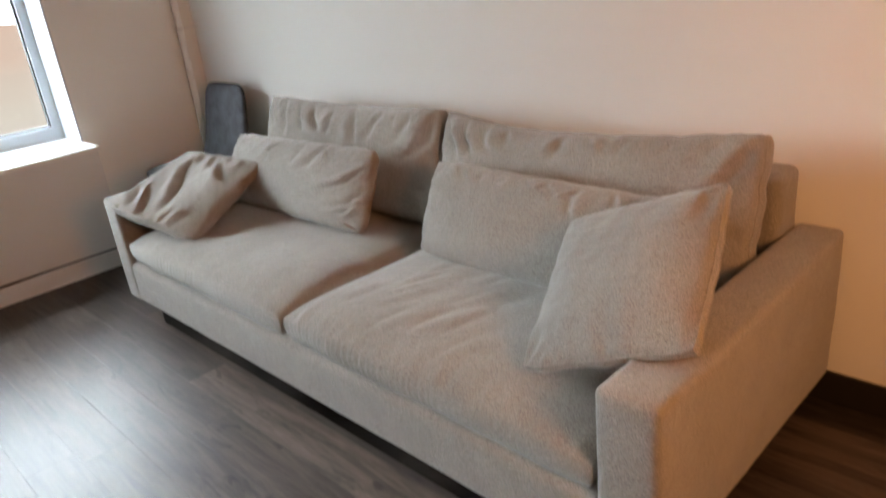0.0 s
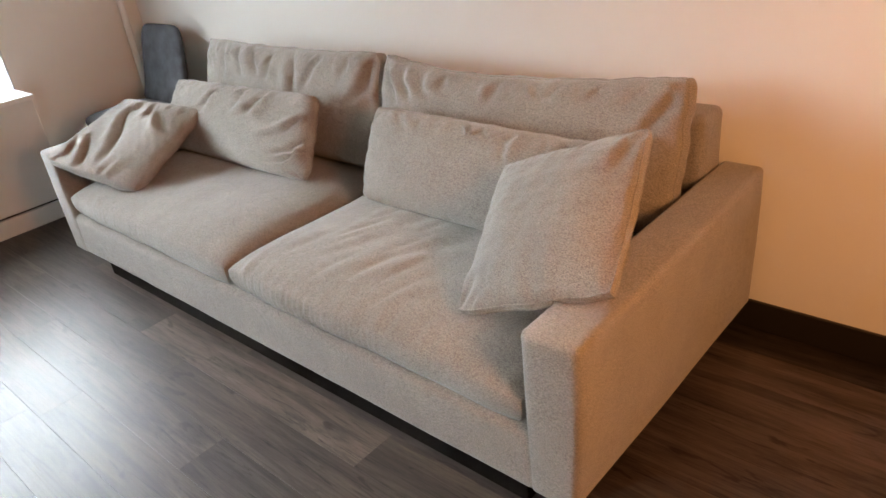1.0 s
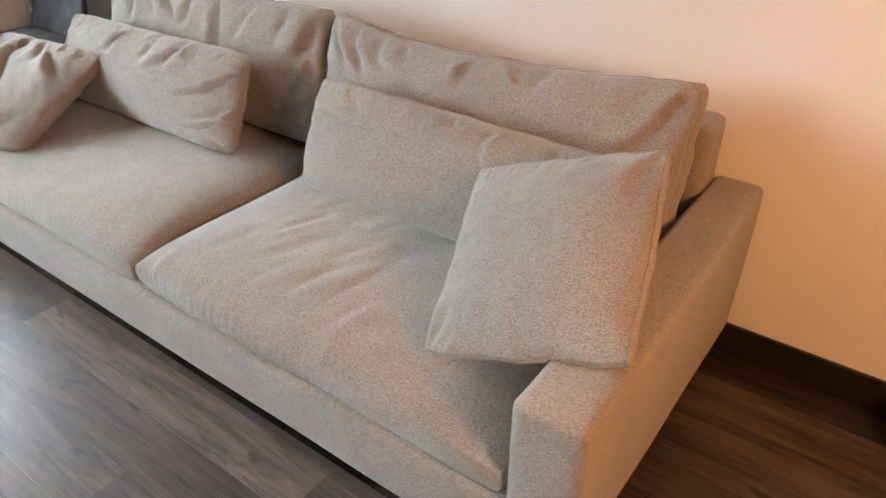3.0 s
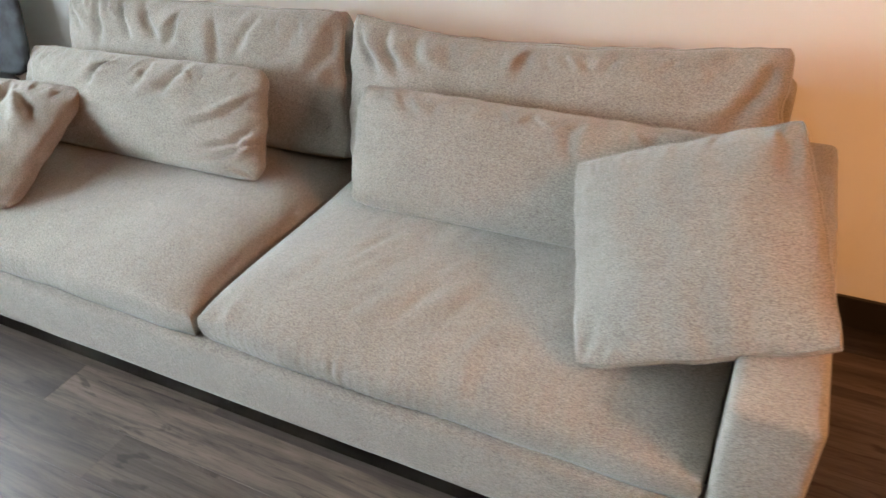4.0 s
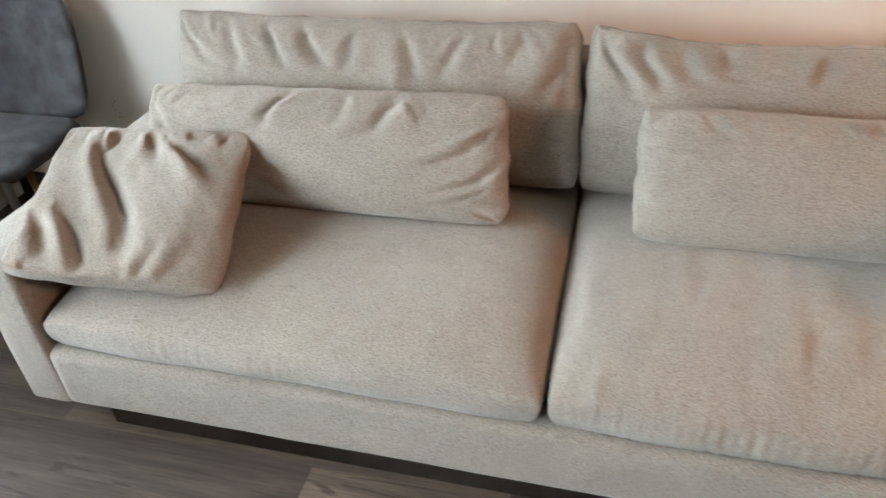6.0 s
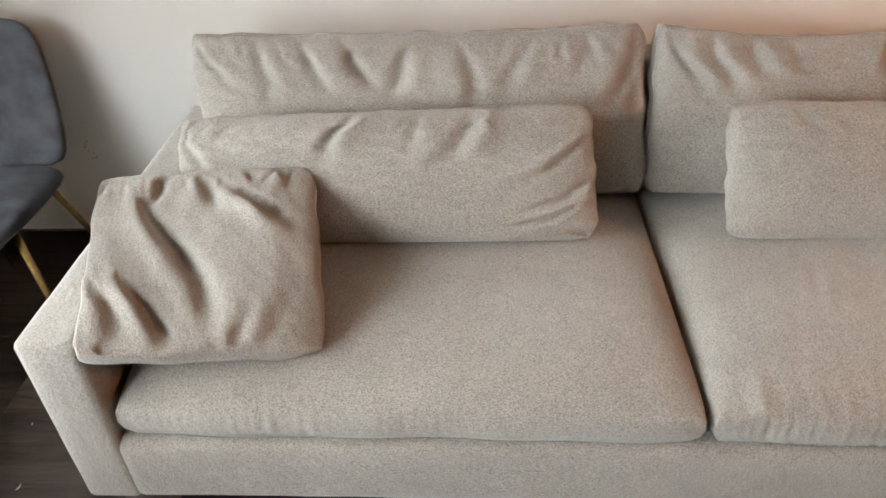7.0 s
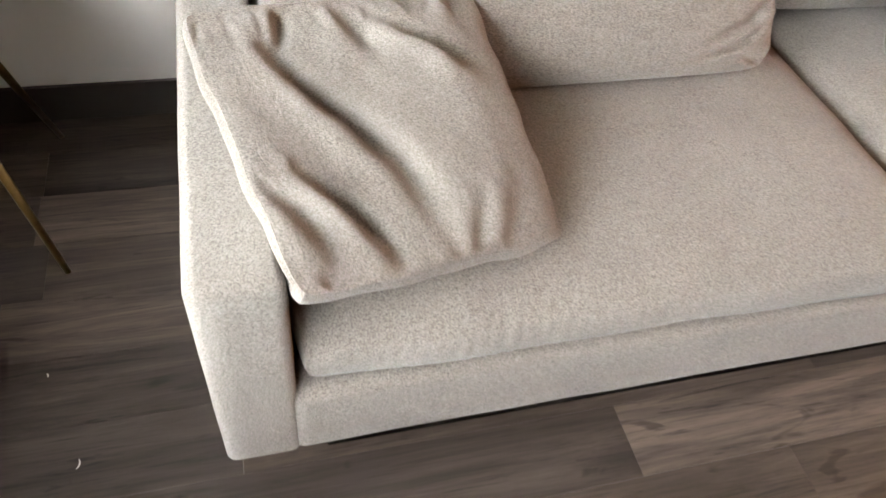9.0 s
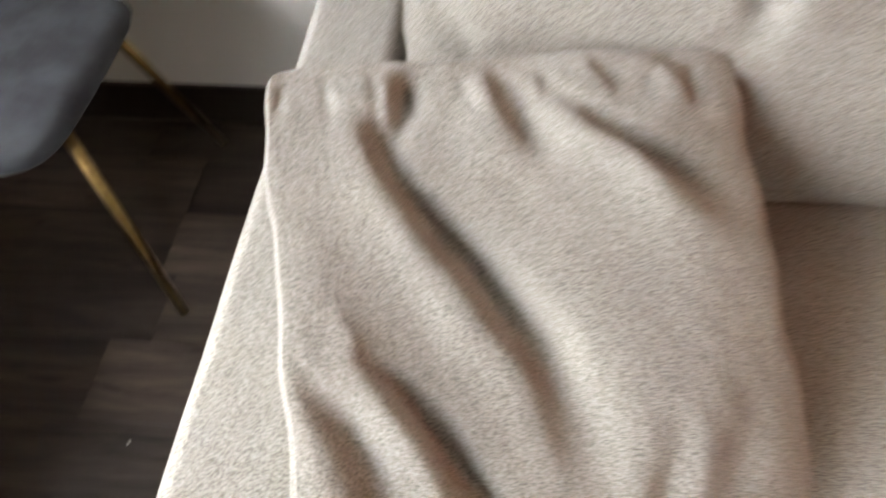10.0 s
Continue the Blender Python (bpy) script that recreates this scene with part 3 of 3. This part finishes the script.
THROW_L = [([(-0.55, 0.82), (-0.45, 0.50), (-0.26, 0.19), (-0.04, -0.18), (0.11, -0.58), (0.19, -0.88)], 0.062, 0.0170, -1),
           ([(0.00, 0.98), (0.07, 0.70), (0.17, 0.42)], 0.060, 0.0130, -1),
           ([(0.20, 0.84), (0.46, 0.60), (0.70, 0.38), (1.00, 0.22)], 0.055, 0.0150, -1),
           ([(-0.66, -0.18), (-0.47, -0.47), (-0.31, -0.73), (-0.18, -1.0)], 0.048, 0.0130, -1),
           ([(-0.88, -0.28), (-0.70, -0.61), (-0.55, -0.98)], 0.055, 0.0080, -1),
           ([(0.22, -1.0), (0.34, -0.77), (0.46, -0.45)], 0.050, 0.0060, 1),
           ([(0.46, -1.0), (0.62, -0.74), (0.84, -0.45)], 0.060, 0.0060, 1),
           ([(-0.34, 1.0), (-0.42, 0.78), (-0.50, 0.66)], 0.045, 0.0120, -1),
           ([(0.70, 1.0), (0.92, 0.74)], 0.050, 0.0070, -1), ([(0.40, 0.98), (0.52, 0.80)], 0.045, 0.0060, -1),
           ([(0.10, -1.0), (0.20, -0.80)], 0.050, 0.0050, -1),
           ([(-0.72, -1.0), (-0.80, -0.80)], 0.04, 0.006, 1)] + tops(95, 13, 0.003, 0.3)
THROW_L = [([(a - 0.05, b - 0.05) for a, b in line], 0.95 * w, 1.15 * d, side) for line, w, d, side in THROW_L]


def wavy(seed):
    rng = np.random.RandomState(seed)
    f, ph = rng.uniform(4, 13, 8), rng.uniform(0, 6.28, 8)

    def sag(u, v):
        du = (0.008 * np.sin(f[0] * v + ph[0]) + 0.004 * np.sin(f[1] * 1.6 * v + ph[1])) * np.abs(u) ** 5 * (1 - v ** 8)
        dv = (0.008 * np.sin(f[2] * u + ph[2]) + 0.004 * np.sin(f[3] * 1.6 * u + ph[3])) * np.abs(v) ** 5 * (1 - u ** 8)
        return du, dv
    return sag


THROW_R = [([(-0.98, -0.98), (-0.84, -0.78), (-0.70, -0.56)], 0.045, 0.008, 1), ([(-0.80, -1.0), (-0.62, -0.80)], 0.040, 0.006, -1), ([(0.97, 0.97), (0.84, 0.6), (0.78, 0.1)], 0.055, 0.009, -1),
           ([(-0.45, -1.0), (-0.38, -0.85)], 0.040, 0.006, 1), ([(0.10, -1.0), (0.16, -0.84)], 0.045, 0.005, -1), ([(-0.97, 0.55), (-0.80, 0.40)], 0.045, 0.006, 1)] + tops(97, 12, 0.0026, 0.3)
pl = cushion("throw_pillow", [(0.018, 0.424, 0.668), (0.476, 0.525, 0.640), (0.550, 0.115, 0.446), (0.132, -0.024, 0.560)], 0.036, 0.032, 0.034,
             folded(THROW_L, 91, 0.004, 0.003, 22, tilt=0.018), nu=140, nv=140, p=3.0, q=0.5, concave=0.006, round_off=0.04, slack=0.75, sag=wavy(3), settle=over_arm(0.0, AW), piping=0.0008)
tagged(pl, "square oatmeal tweed throw pillow with deep folds, propped over the arm", "pillow", "throw pillows")
pl = cushion("throw_pillow", [(2.068, 0.530, 0.668), (2.503, 0.530, 0.838), (2.625, 0.134, 0.636), (2.206, 0.124, 0.455)], 0.068, 0.030, 0.020,
             folded(THROW_R, 101, 0.006, 0.005, 26), nu=130, nv=130, p=2.6, q=0.72, concave=-0.006, round_off=0.02, sag=wavy(7), settle=over_arm(L - AW, L), piping=0.0022)
tagged(pl, "square smooth oatmeal tweed throw pillow, propped over the arm", "pillow", "throw pillows")

# ---- chair ----
chair = tagged(new("dining_chair"), "charcoal velvet dining chair on slim brass legs", "chair")
CX, CW = -0.560, 0.220


def pad(name, rows, parent, label=""):
    """An upholstered pad swept along a line: rows of centre (y, z), half width, half thickness, and the turn of its section."""
    ring, verts, faces = 40, [], []
    for y, z, w, t, turn in rows:
        for k in range(ring):
            a = 2 * math.pi * k / ring
            ca, sa = math.cos(a), math.sin(a)
            x = math.copysign(abs(ca) ** 0.35, ca) * w
            d = math.copysign(abs(sa) ** 0.7, sa) * t
            verts.append((CX + x, y + d * math.sin(turn), z + d * math.cos(turn)))
    n = len(rows)
    for i in range(n - 1):
        for k in range(ring):
            l = (k + 1) % ring
            faces.append((i * ring + k, (i + 1) * ring + k, (i + 1) * ring + l, i * ring + l))
    faces.append(tuple(range(ring)))
    faces.append(tuple((n - 1) * ring + k for k in range(ring))[::-1])
    me = bpy.data.meshes.new(name)
    me.from_pydata(verts, [], faces)
    me.materials.append(VELVET)
    ob = new(name, me)
    ob.parent = parent
    mod = ob.modifiers.new("soften", "SUBSURF")
    mod.levels = mod.render_levels = 1
    return smooth(tagged(ob, label))


seat_rows = [(0.480, 0.445, 0.09, 0.004, 0), (0.484, 0.445, 0.155, 0.016, 0), (0.500, 0.446, 0.195, 0.028, 0), (0.54, 0.447, CW - 0.004, 0.036, 0), (0.60, 0.448, CW, 0.038, 0),
             (0.72, 0.446, CW, 0.037, 0), (0.82, 0.447, CW - 0.002, 0.036, -0.15), (0.88, 0.455, CW - 0.006, 0.034, -0.5)]
pad("seat", seat_rows, chair)
back_rows = [(0.855, 0.46, CW - 0.01, 0.030, -1.0), (0.895, 0.50, CW - 0.004, 0.030, -1.25), (0.915, 0.56, CW, 0.028, -1.38), (0.935, 0.66, CW, 0.026, -1.42),
             (0.955, 0.76, CW - 0.006, 0.024, -1.42), (0.966, 0.82, CW - 0.016, 0.022, -1.42), (0.972, 0.852, CW - 0.04, 0.018, -1.42), (0.974, 0.864, CW - 0.075, 0.010, -1.42),
             (0.975, 0.867, CW - 0.12, 0.003, -1.42)]
pad("backrest", back_rows, chair)
boxes("seat_frame", [((CX - 0.17, 0.55, 0.395), (CX + 0.17, 0.84, 0.415))], BLACK, chair, "black plate under the seat", bevel=0.004)
for sx in (-1, 1):
    for yt, yb, a, b, c in ((0.615, 0.554, 0.170, 0.210, 0.248), (0.85, 1.0, 0.150, 0.174, 0.200)):
        tube("leg", [(CX + sx * a, yt, 0.41), (CX + sx * b, (yt + yb) / 2, 0.2), (CX + sx * c, yb, 0.0)], [0.0105, 0.0088, 0.0065], BRASS, chair, "slim tapered brass leg")

# ---- small things ----
MARK = painted("dark_scuff", (0.14, 0.13, 0.12), 0.8, 200, 0.0002, 0.02)
rng = random.Random(12)
north = bpy.data.objects["wall_north"]
for x, z in ((-0.386, 0.438), (-0.394, 0.427), (-0.391, 0.404), (-0.377, 0.394), (-0.385, 0.377), (-0.372, 0.380), (-0.398, 0.417)):
    bm = bmesh.new()
    bmesh.ops.create_icosphere(bm, subdivisions=1, radius=0.0024)
    for v in bm.verts:
        v.co = Vector((x + v.co.x * rng.uniform(0.7, 1.3), YN + v.co.y * 0.12, z + v.co.z * rng.uniform(0.7, 1.5)))
    part("scuff", bm, MARK, north, "small dark scuff mark")

LINT = painted("white_lint", (0.42, 0.40, 0.37), 0.8, 200, 0.0002, 0.02)
for x, y, size, turn in ((-0.268, 0.108, 0.0065, -15), (-0.332, 0.299, 0.003, 20)):
    line = [(x + size * math.cos(radians(turn + a)) * 1.2, y + size * math.sin(radians(turn + a)) * 1.6, 0.0013) for a in range(-60, 61, 20)]
    crumb = tube("crumb", line, [0.0004, 0.0010, 0.0013, 0.0013, 0.0012, 0.0009, 0.0004], LINT, sides=6)
    tagged(crumb, "tiny curled white paper scrap on the floor", "scrap", "floor scraps")


def film_wrap():
    m, nt, b = material("clear_plastic_film")
    n = noise_tex(nt, coords(nt, (1, 1, 1)), 35, 5)
    r = ramp(nt, n.outputs[0], [(0.35, (0.20, 0.16, 0.13)), (0.65, (0.45, 0.40, 0.35))])
    nt.links.new(r.outputs[0], b.inputs["Base Color"])
    b.inputs["Roughness"].default_value = 0.18
    b.inputs["Coat Weight"].default_value = 0.5
    bump(nt, b, [(n.outputs[0], 0.8, 0.01)])
    return m


def bundle(name, centre, radii, mat, parent, seed, label):
    bm = bmesh.new()
    bmesh.ops.create_icosphere(bm, subdivisions=4, radius=1.0)
    for v in bm.verts:
        n = v.co.normalized()
        f = 1 + 0.16 * noise.noise(n * 2.3 + Vector((seed, 0, 0))) + 0.10 * abs(noise.noise(n * 5.5 + Vector((0, seed, 0))))
        v.co = Vector(centre[i] + n[i] * radii[i] * f for i in range(3))
        v.co.z = max(v.co.z, 0.001)
    return smooth(part(name, bm, mat, parent, label))


bag = tagged(new("plastic_bag"), "crumpled clear plastic bag with green packets by the wall", "bag")
bundle("wrapping", (3.135, 0.945, 0.085), (0.062, 0.070, 0.085), film_wrap(), bag, 4, "glossy clear crumpled film")
bundle("green_packet", (3.175, 0.865, 0.045), (0.055, 0.045, 0.05), painted("green_packet", (0.06, 0.16, 0.02), 0.35, 60, 0.0006, 0.02), bag, 9, "shiny green packet")
bundle("teal_packet", (3.19, 0.80, 0.025), (0.055, 0.045, 0.03), painted("teal_packet", (0.05, 0.16, 0.19), 0.35, 60, 0.0006, 0.02), bag, 13, "shiny teal packet")

# ---- floor ----
floor = boxes("floor", [((XW - 0.1, YS - 0.1, -0.12), (XE + 0.1, YN + 0.1, -0.006))], BLACK, bevel=0)
tagged(floor, "grey-brown wood plank floor", "floor", kind="structure")
PW, PL = 0.152, 1.218
rng = random.Random(5)
known = {0: 0.745, -1: 1.07, -2: 0.327, -3: 0.92, -4: 0.842}


def plank(x0, x1, y0, y1, mat):
    c, cy, h, g = (x0 + x1) / 2, (y0 + y1) / 2, 0.0008, 0.00015
    hx, hy = (x1 - x0) / 2 - g, (y1 - y0) / 2 - g
    verts = []
    for z, i in ((-0.006, 0), (-h, 0), (0.0, 0.0002)):
        verts += [(sx * (hx - i), sy * (hy - i), z) for sx, sy in ((-1, -1), (1, -1), (1, 1), (-1, 1))]
    faces = [(8, 9, 10, 11)]
    for b in (0, 4):
        faces += [(b + k, b + (k + 1) % 4, b + 4 + (k + 1) % 4, b + 4 + k) for k in range(4)]
    me = bpy.data.meshes.new("plank")
    me.from_pydata(verts, [], faces)
    me.materials.append(mat)
    ob = new("plank", me)
    ob.location = (c, cy, 0)
    ob.parent = floor


row = math.floor((YS + 0.12) / PW)
while -0.12 + row * PW < YN:
    y0 = -0.12 + row * PW
    y1 = min(y0 + PW, YN)
    y0c = max(y0, YS)
    start = known.get(row, rng.uniform(0, PL))
    x = start - math.ceil((start - XW) / PL) * PL
    while x < XE:
        a, b = max(x, XW), min(x + PL, XE)
        tone = rng.choice((0, 0, 1, 1, 1))
        if row == 0 and abs(x - 0.745) < 0.01:
            tone = 2
        # row beneath the sofa front gets the dark tone to deepen the shade there
        if row == 1:
            tone = 1
        if b - a > 0.03:
            plank(a, b, y0c, y1, WOOD[tone])
        x += PL
    row += 1
